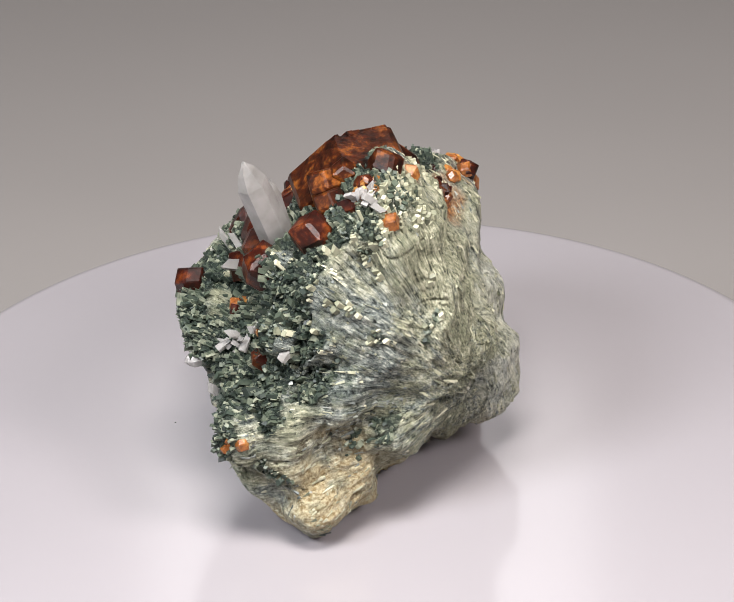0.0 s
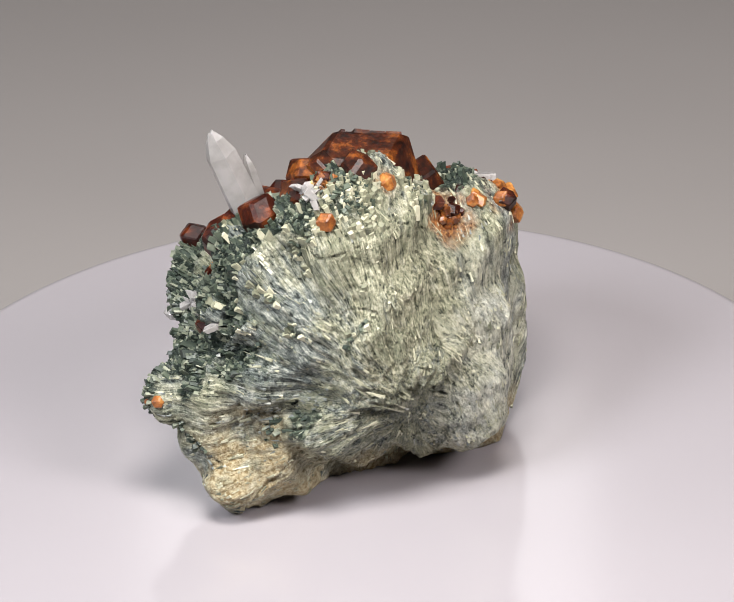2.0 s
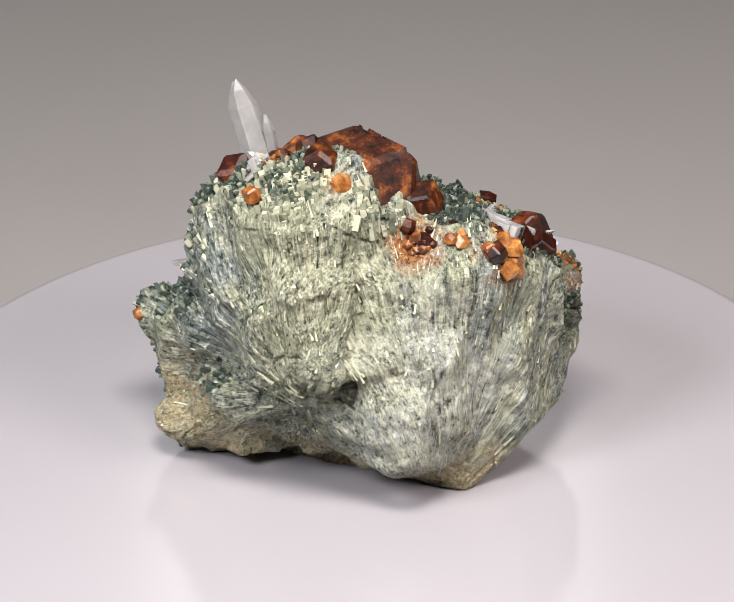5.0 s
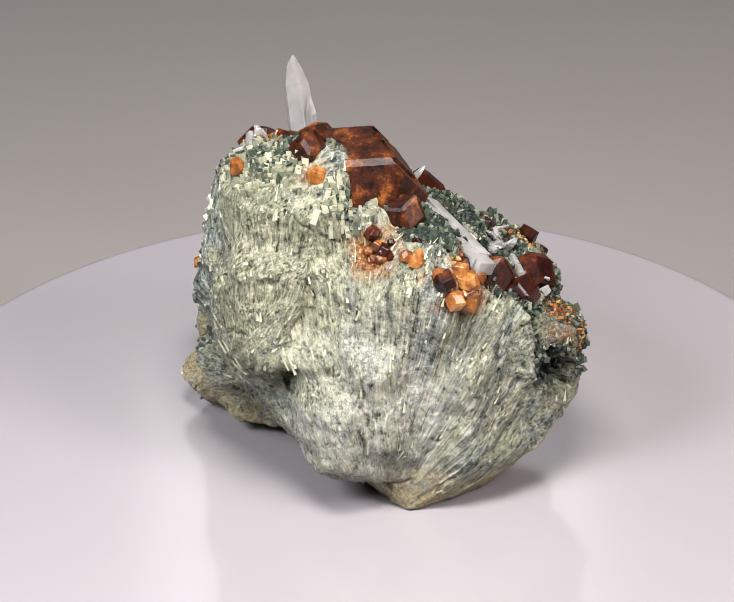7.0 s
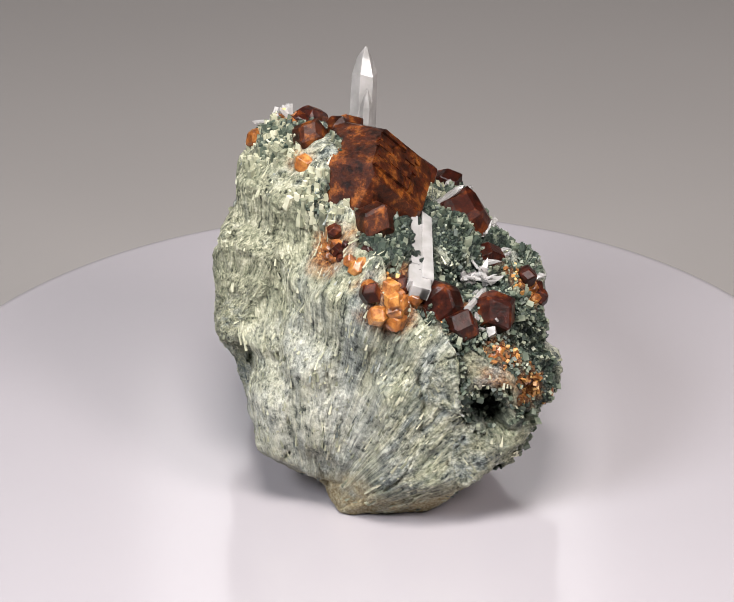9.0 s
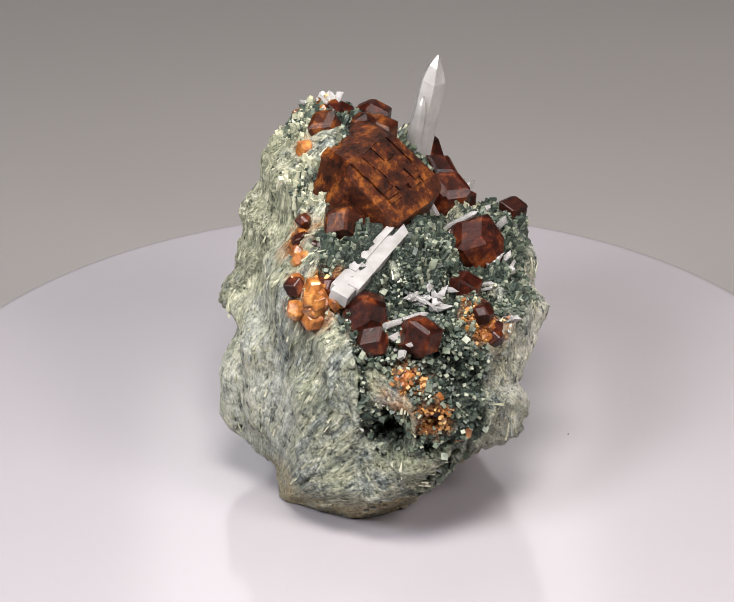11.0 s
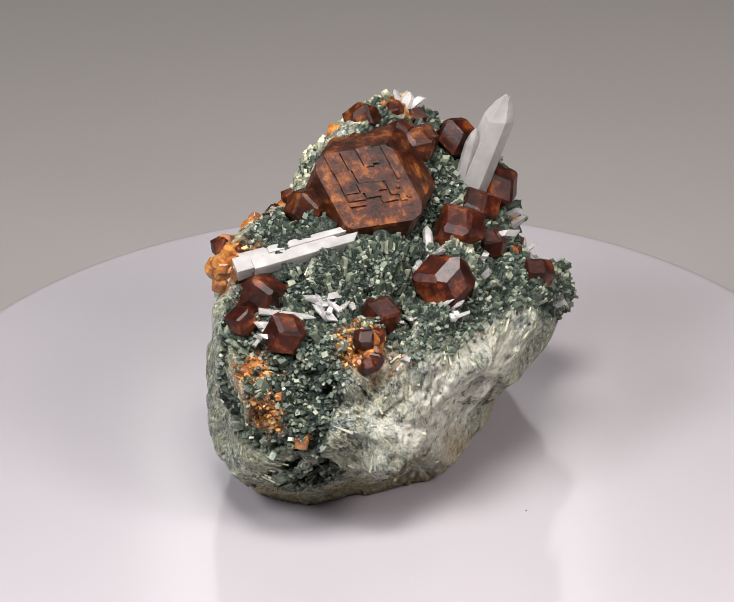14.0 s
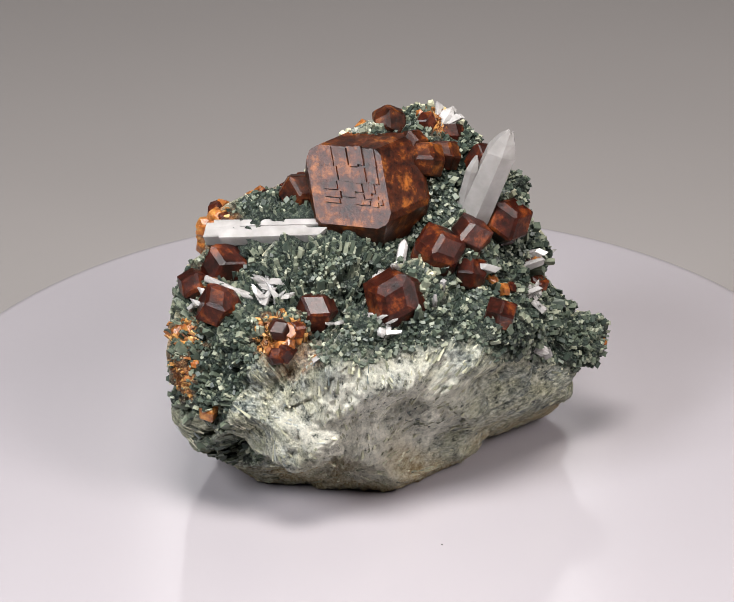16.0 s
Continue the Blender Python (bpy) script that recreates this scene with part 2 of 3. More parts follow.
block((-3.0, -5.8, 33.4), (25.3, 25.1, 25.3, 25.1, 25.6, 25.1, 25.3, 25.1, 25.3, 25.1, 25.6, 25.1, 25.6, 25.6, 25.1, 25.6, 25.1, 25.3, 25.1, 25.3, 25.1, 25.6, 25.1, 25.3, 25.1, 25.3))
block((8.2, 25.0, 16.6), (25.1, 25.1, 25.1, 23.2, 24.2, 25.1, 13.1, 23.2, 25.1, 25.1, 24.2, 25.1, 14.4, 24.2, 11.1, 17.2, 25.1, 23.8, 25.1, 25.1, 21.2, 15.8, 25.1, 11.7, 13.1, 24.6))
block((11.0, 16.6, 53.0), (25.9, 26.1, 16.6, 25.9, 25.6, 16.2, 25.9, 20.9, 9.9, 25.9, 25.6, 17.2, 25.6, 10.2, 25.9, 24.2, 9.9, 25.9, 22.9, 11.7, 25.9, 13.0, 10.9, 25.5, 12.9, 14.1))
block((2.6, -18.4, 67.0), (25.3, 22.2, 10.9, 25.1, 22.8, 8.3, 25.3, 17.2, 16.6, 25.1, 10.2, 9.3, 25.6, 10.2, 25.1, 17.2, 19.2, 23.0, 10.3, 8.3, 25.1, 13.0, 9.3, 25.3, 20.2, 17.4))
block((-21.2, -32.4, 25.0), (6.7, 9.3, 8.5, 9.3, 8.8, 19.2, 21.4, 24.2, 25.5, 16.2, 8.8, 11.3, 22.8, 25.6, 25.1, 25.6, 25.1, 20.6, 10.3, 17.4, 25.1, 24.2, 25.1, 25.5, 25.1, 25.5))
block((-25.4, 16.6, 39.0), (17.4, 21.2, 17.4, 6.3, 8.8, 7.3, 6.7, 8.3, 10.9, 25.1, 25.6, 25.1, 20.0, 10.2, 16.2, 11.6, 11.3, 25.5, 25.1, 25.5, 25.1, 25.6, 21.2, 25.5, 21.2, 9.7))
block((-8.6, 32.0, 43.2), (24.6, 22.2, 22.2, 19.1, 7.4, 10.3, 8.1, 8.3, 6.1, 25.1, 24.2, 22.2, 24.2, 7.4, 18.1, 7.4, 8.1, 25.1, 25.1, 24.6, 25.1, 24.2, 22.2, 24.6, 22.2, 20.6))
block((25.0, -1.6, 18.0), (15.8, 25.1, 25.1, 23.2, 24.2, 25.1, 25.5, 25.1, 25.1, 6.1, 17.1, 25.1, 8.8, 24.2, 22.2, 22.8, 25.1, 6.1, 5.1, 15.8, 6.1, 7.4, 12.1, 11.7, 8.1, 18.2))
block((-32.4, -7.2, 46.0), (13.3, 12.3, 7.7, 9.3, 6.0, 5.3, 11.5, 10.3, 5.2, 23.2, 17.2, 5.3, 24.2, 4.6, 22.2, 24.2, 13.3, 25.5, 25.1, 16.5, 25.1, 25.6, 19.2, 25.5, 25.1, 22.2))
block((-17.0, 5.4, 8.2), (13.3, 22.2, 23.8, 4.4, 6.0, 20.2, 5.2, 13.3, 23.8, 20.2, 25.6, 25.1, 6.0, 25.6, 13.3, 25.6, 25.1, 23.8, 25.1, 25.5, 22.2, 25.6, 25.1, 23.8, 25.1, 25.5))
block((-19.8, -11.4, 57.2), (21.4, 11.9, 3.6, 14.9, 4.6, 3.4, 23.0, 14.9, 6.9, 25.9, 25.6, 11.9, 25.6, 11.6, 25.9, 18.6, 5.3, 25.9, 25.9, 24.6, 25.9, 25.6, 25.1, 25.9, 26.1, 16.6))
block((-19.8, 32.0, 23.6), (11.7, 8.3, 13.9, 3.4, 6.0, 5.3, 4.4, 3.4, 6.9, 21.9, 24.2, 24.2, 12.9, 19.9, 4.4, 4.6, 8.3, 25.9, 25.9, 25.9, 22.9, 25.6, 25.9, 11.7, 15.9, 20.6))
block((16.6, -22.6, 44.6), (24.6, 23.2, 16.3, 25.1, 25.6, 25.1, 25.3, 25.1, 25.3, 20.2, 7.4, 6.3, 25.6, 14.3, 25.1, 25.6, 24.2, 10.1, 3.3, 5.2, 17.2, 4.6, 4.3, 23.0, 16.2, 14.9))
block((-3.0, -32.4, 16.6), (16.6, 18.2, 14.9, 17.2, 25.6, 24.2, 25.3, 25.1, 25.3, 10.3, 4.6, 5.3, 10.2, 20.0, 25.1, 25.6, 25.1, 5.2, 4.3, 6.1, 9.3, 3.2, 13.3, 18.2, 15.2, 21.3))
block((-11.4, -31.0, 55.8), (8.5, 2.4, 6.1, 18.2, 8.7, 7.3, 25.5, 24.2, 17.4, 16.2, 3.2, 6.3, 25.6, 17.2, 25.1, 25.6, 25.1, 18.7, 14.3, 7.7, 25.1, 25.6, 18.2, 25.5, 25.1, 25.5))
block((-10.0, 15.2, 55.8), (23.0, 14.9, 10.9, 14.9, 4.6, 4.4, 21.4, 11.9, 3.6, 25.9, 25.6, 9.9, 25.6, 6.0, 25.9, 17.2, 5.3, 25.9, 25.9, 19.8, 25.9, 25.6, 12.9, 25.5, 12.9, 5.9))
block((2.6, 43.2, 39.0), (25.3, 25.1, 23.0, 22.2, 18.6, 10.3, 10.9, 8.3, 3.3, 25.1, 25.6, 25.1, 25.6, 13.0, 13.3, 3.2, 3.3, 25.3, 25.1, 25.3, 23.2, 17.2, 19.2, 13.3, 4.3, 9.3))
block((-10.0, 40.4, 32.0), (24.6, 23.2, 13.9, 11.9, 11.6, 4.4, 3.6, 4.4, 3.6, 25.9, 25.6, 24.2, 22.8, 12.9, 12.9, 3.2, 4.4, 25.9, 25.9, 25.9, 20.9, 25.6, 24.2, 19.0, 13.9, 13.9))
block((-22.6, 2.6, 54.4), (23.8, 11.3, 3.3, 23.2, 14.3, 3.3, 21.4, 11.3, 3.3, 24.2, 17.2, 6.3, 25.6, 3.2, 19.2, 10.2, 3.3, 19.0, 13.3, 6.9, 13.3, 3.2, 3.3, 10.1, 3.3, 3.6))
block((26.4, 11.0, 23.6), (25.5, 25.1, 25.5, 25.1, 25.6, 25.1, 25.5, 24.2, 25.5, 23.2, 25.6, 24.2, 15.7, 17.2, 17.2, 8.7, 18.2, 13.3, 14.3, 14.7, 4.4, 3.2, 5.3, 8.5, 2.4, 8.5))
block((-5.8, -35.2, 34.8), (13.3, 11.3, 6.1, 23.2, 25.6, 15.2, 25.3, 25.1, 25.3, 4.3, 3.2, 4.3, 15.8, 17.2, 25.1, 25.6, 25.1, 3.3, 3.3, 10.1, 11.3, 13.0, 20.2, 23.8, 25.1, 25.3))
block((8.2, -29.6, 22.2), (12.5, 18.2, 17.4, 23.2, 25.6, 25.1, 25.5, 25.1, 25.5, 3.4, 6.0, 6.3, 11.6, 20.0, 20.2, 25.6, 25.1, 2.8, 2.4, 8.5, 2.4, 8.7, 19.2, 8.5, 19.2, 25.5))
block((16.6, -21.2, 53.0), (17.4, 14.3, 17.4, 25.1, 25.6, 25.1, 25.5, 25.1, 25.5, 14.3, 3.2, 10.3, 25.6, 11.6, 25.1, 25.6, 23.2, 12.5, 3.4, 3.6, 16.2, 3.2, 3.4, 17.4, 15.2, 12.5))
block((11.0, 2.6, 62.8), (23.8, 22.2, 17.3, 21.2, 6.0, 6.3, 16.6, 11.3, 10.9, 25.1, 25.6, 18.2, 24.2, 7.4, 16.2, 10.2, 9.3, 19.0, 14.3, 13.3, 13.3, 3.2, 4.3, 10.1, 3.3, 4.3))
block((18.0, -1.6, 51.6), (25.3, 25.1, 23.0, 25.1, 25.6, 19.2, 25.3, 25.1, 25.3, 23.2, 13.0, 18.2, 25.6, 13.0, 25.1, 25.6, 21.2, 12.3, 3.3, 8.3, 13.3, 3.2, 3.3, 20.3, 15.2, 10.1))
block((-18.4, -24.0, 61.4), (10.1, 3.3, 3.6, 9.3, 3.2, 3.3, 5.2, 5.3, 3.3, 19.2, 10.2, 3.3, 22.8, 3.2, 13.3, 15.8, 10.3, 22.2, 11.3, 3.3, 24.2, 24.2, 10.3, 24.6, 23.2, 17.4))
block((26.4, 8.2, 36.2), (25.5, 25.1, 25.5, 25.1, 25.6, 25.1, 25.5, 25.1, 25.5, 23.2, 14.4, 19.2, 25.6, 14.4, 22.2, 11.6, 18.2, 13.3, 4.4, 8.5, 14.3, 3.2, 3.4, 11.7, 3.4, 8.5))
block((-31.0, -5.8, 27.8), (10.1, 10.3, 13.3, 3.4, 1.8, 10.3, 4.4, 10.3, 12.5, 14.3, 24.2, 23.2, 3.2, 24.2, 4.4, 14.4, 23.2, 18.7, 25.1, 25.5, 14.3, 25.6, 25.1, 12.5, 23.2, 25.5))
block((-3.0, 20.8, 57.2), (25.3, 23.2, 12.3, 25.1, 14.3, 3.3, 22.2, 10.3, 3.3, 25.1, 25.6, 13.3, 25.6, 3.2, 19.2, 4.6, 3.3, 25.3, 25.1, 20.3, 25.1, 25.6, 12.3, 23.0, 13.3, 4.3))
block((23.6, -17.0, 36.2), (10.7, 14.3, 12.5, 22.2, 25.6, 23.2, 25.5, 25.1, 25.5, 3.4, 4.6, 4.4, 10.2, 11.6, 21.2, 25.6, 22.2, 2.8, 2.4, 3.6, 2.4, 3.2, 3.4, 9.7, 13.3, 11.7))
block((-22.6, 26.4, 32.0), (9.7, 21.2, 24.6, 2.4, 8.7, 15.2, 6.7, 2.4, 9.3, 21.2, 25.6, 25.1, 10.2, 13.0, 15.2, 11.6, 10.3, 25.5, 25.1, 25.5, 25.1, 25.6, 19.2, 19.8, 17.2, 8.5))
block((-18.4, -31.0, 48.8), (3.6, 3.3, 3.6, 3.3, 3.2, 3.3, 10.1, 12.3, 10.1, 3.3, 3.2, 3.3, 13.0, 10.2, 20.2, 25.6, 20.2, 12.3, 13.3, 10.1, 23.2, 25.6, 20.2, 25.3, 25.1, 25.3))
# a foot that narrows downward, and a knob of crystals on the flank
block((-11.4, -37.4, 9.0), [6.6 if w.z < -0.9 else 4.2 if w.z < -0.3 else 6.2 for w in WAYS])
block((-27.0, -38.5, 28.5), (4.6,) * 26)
# Hollows broken into the rock: place, radius, depth (mm).
PITS = [((9.5, 43.0, 32.0), 5.5, 5.0), ((-3.0, 38.0, 17.5), 7.0, 6.0)]
# Creases between the ribs of the rock: both ends, half width, depth (mm).
CREASES = [((21.0, -5.0, 54.0), (26.0, -14.0, 26.0), 4.5, 1.7), ((2.0, -36.0, 36.0), (20.0, -24.0, 27.0), 3.0, 1.6), ((24.0, 22.0, 44.0), (27.0, 24.0, 20.0), 3.5, 1.4)]
# Rusty patches: place and radius (mm).
RUST = [((16.6, 6.6, 60), 6), ((19.3, 24.6, 56.5), 7), ((-16.8, 32.8, 47), 7), ((5.6, 41.3, 41.7), 6), ((1.5, 45.5, 36), 5), ((8.4, -7.7, 72.6), 4), ((0, -20, 76), 4), ((10, 33, 50), 5)]


def smooth01(x):
    x = min(1.0, max(0.0, x))
    return x * x * (3 - 2 * x)


def off_line(p, a, b):
    f = min(1.0, max(0.0, (p - a).dot(b - a) / (b - a).length_squared))
    return (p - a.lerp(b, f)).length


FACES = [Vector((0.45, -0.89, 0)).normalized(), Vector((0.95, 0.3, 0)).normalized(), Vector((-0.45, 0.85, 0.25)).normalized()]
BIG = Vector((-1.0, -0.2, 65.4))  # middle of the large garnet
TWIST = Euler((0.7, 0.4, 1.1)).to_matrix()


def fan_of(p):
    """Which of the three fans a place (mm) belongs to."""
    turn = math.degrees(math.atan2(p.y - 2, p.x)) + 10 * noise.noise(p * 0.08)
    return 0 if -165 < turn < -27 else 1 if -27 <= turn < 66 else 2


def fan_way(p):
    """The fibre's run at a place (mm): out from its fan's root; and the distance from it."""
    root = (FAN_FRONT, FAN_SIDE, FAN_BACK)[fan_of(p)]
    d = p - root
    r = max(d.length, 1.0)
    return d / r, r


def crusted(p, n):
    """How far the green crystal crust covers the surface at p (mm) with normal n."""
    low = 25 + 18 * smooth01((p.y + 30) / 28) - 19 * smooth01((p.y - 32) / 6) * smooth01((p.x + 15) / 5)
    edge = noise.noise(p * 0.16) * 0.22 + noise.noise(p * 0.5) * 0.12
    cover = smooth01((n.dot(Vector((-0.62, 0.56, 0.55))) - 0.30 + edge) / 0.22) * smooth01((p.z - low) / 5 + edge)
    flank = smooth01((n.dot(Vector((-0.93, -0.25, 0.27))) - 0.22 + edge) / 0.2) * smooth01((2 - p.y) / 8) * smooth01((p.z - 42 - 0.62 * p.y) / 5 + edge)
    cover = max(cover, flank)
    brow = 0.62 * max(smooth01(1.2 - (p - Vector((7, -19, 75))).length / 9 + 1.2 * edge), smooth01(1.2 - (p - Vector((13, -1, 69))).length / 6 + 1.2 * edge))
    cover = max(cover, brow)
    # Hollows take the dark crust mineral too, its colour also standing for their shade.
    cave = max(smooth01(1.5 - (p - Vector(at)).length / radius + edge) for at, radius, depth in PITS)
    return max(cover, cave)


def fill_field():
    """A blurred measure of how much rock lies round each place, on a coarse grid: over a half inside a crease."""
    step, low = 1.6, Vector((-56, -56, -8))
    axes = [np.arange(low[k], low[k] + 112, step) for k in range(3)]
    grid = np.stack(np.meshgrid(*axes, indexing="ij"), -1).reshape(-1, 3)
    ways = np.array([w[:] for w in WAYS])
    solid = np.zeros(len(grid), bool)
    for middle, cuts in BLOCKS:
        solid |= ((grid - np.array(middle)) @ ways.T <= np.array(cuts)).all(1)
    f = solid.reshape([len(a) for a in axes]).astype(float)
    for _ in range(3):
        for k in range(3):
            f = sum(np.roll(f, d, axis=k) for d in (-2, -1, 0, 1, 2)) / 5
    return lambda p: f[tuple(min(69, max(0, round((p[k] - low[k]) / step))) for k in range(3))]


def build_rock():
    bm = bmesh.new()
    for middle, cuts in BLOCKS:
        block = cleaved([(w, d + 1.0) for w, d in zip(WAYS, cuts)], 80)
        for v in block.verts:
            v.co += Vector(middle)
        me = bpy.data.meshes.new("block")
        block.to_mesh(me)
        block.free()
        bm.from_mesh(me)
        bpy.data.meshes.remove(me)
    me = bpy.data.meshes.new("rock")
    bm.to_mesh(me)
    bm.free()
    raw = new("rock", me)
    fuse = raw.modifiers.new("fuse", "REMESH")
    fuse.mode, fuse.voxel_size, fuse.adaptivity = "VOXEL", 0.44, 0.0
    soften = raw.modifiers.new("soften", "SMOOTH")
    soften.factor, soften.iterations = 0.5, 40
    deps = bpy.context.evaluated_depsgraph_get()
    done = bpy.data.meshes.new_from_object(raw.evaluated_get(deps))
    bpy.data.objects.remove(raw)
    field = fill_field()
    for _ in range(8):
        for v, n in zip(done.vertices, [v.normal.copy() for v in done.vertices]):
            v.co += n * max(0.0, field(v.co) - 0.5) * (8.0 if v.co.z > 18 else 3.0)
        done.update()
    even = bmesh.new()
    even.from_mesh(done)
    for _ in range(3):
        bmesh.ops.smooth_vert(even, verts=even.verts[:], factor=0.5, use_axis_x=True, use_axis_y=True, use_axis_z=True)
    even.to_mesh(done)
    even.free()
    done.update()
    fan, masks, places, tones, chalk = [], [], [], [], []
    normals = [v.normal.copy() for v in done.vertices]
    for v, n in zip(done.vertices, normals):
        p = v.co.copy()
        way, r = fan_way(p)
        c = crusted(p, n)
        face = FACES[fan_of(p)]
        way = (way - face * way.dot(face) * (0.5 if fan_of(p) == 0 else 0.3)).normalized()
        run = TWIST @ way * (1 + 0.0011 * r)
        broken = TWIST @ way * (1 + 0.0014 * r) + Vector((noise.noise(p * 0.2), noise.noise(p * 0.2 + Vector((7, 0, 0))), noise.noise(p * 0.2 + Vector((0, 9, 0))))) * 0.012
        near = noise.voronoi(broken * 15)[0]
        fine_near = noise.voronoi(broken * 36)[0]
        ledge = min(near[1] - near[0], 0.5) * 1.0 + min(fine_near[1] - fine_near[0], 0.4) * 0.25 - 0.4 + noise.cell(noise.voronoi(broken * 15)[1][0] * 5) * 0.7
        fibre = noise.noise(run * 24 + Vector((3, 1, 7))) * 0.55 + noise.noise(run * 7) * 1.0 + 0.4 * ledge + noise.noise(p * 0.6) * 0.25
        fibre *= 0.5 if fan_of(p) == 1 else 1.0
        along = max(0.0, 1 - abs(n.dot(way)) ** 2)
        lump = noise.fractal(p * 0.11, 1.0, 2.0, 4) * 0.6
        blocky = noise.cell(p * 0.55) * 0.9 + noise.cell(p * 0.27 + Vector((9, 4, 2))) * 1.1 - 0.9
        chip = noise.noise(p * 1.1) * (0.07 + 0.15 * c)
        lift = fibre * along * (1 - 0.7 * c) + lump + blocky * c * c * 0.9 + chip
        crack = abs(noise.noise(p * 0.075 + Vector((4, 0, 2)))) + 0.05 * noise.noise(p * 0.5)
        lift -= 0.7 * smooth01(1 - crack / 0.025) * (1 - c)
        for a, b, half, deep in CREASES:
            lift -= deep * smooth01(1 - off_line(p, Vector(a), Vector(b)) / half + 0.2 * noise.noise(p * 0.3))
        cave = Vector()
        for at, radius, depth in PITS:
            q = (p - Vector(at)).length / radius + (0.9 * noise.noise(p * 0.28) + 0.4 * noise.noise(p * 0.8)) 
            q = max(0.0, q)
            if q < 1:
                lift -= depth * (1 - q * q) ** 1.5 * 0.6
                cave += Vector((-0.35, -0.9, 0.1)) * depth * (1 - q * q) * 0.7
        q = p + n * lift + cave
        socket = q - BIG
        reach = socket.length
        if 10.6 < reach < 14.5 and socket.z > -3:
            q = BIG + socket * ((10.6 + max(0.0, reach - 12.7) * 2.17) / reach)
        q.z = max(q.z, TABLE / MM + 0.25 + 0.25 * noise.noise(p))
        places.append(q * MM)
        fan.append(run)
        ochre = smooth01((17 - p.z + 9 * noise.noise(p * 0.09)) / 12) * (1 - c)
        rust = max(smooth01(1.35 - (p - Vector(at)).length / radius + 0.35 * noise.noise(p * 0.3)) for at, radius in RUST)
        ochre = max(ochre, smooth01(1.3 - (p - Vector((-8, -37, 14))).length / 15 + 0.4 * noise.noise(p * 0.12)), 0.8 * smooth01(1.2 - (p - Vector((-20, 18, 8))).length / 14 + 0.5 * noise.noise(p * 0.15)))
        masks.append((c, ochre, rust))
        chalk.append(max(0.4 * smooth01(1.5 - (p - Vector((29, 8, 28))).length / 18 + 0.5 * noise.noise(p * 0.11)), smooth01(1.5 - (p - Vector((-24, 14, 24))).length / 21 + 0.35 * noise.noise(p * 0.14))))
        grey = smooth01(1.25 - (p - Vector((-4, -34, 46))).length / 20) - 0.8 * smooth01(1.3 - (p - Vector((17, -20, 56))).length / 26)
        tones.append(0.15 * grey - 0.01 - 0.22 * smooth01(1.4 - (p - Vector((-21, 19, 14))).length / 15))
    done.vertices.foreach_set("co", np.array(places, dtype=np.float32).ravel())
    for key, values in (("fan", fan), ("masks", masks)):
        a = done.attributes.new(key, "FLOAT_VECTOR", "POINT")
        a.data.foreach_set("vector", np.array(values, dtype=np.float32).ravel())
    done.attributes.new("tone", "FLOAT", "POINT").data.foreach_set("value", np.array(tones, dtype=np.float32))
    done.attributes.new("chalk", "FLOAT", "POINT").data.foreach_set("value", np.array(chalk, dtype=np.float32))
    done.materials.clear()
    done.materials.append(ROCK)
    done.update()
    done.shade_smooth()
    ob = new("rock_matrix", done)
    ob.parent = specimen
    tagged(ob, "pale green fibrous rock fanning out from its base")
    return ob, [p / MM for p in places], normals, [m[0] for m in masks], [m[2] for m in masks], tones


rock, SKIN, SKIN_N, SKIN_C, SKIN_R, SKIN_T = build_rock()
RNG = random.Random(11)


SKIN_A = np.array([p[:] for p in SKIN])


def nearest(at):
    """The skin's vertex nearest to a place (mm)."""
    return int(((SKIN_A - np.array(at[:])) ** 2).sum(1).argmin())


# ---- fibres and green crystals on the rock ----
def prism(bm, base, way, side, length, wide, thick, taper=1.0, slant=0.0):
    """A four-sided rod from base along way; its end is slanted and tapered."""
    up = way.cross(side).normalized()
    side = up.cross(way).normalized()
    ring = []
    for k, (f, s) in enumerate(((0.0, 1.0), (1.0, taper))):
        row = []
        for a, b in ((-1, -1), (1, -1), (1, 1), (-1, 1)):
            far = length * f + (slant * (a + 0.6 * b) * wide if k else 0)
            row.append(bm.verts.new((base + way * far + side * (a * wide * 0.5 * s) + up * (b * thick * 0.5 * s)) * MM))
        ring.append(row)
    a, b = ring
    bm.faces.new(a[::-1])
    bm.faces.new(b)
    for k in range(4):
        bm.faces.new((a[k], a[(k + 1) % 4], b[(k + 1) % 4], b[k]))


def any_way():
    return Vector((RNG.uniform(-1, 1), RNG.uniform(-1, 1), RNG.uniform(-1, 1)))


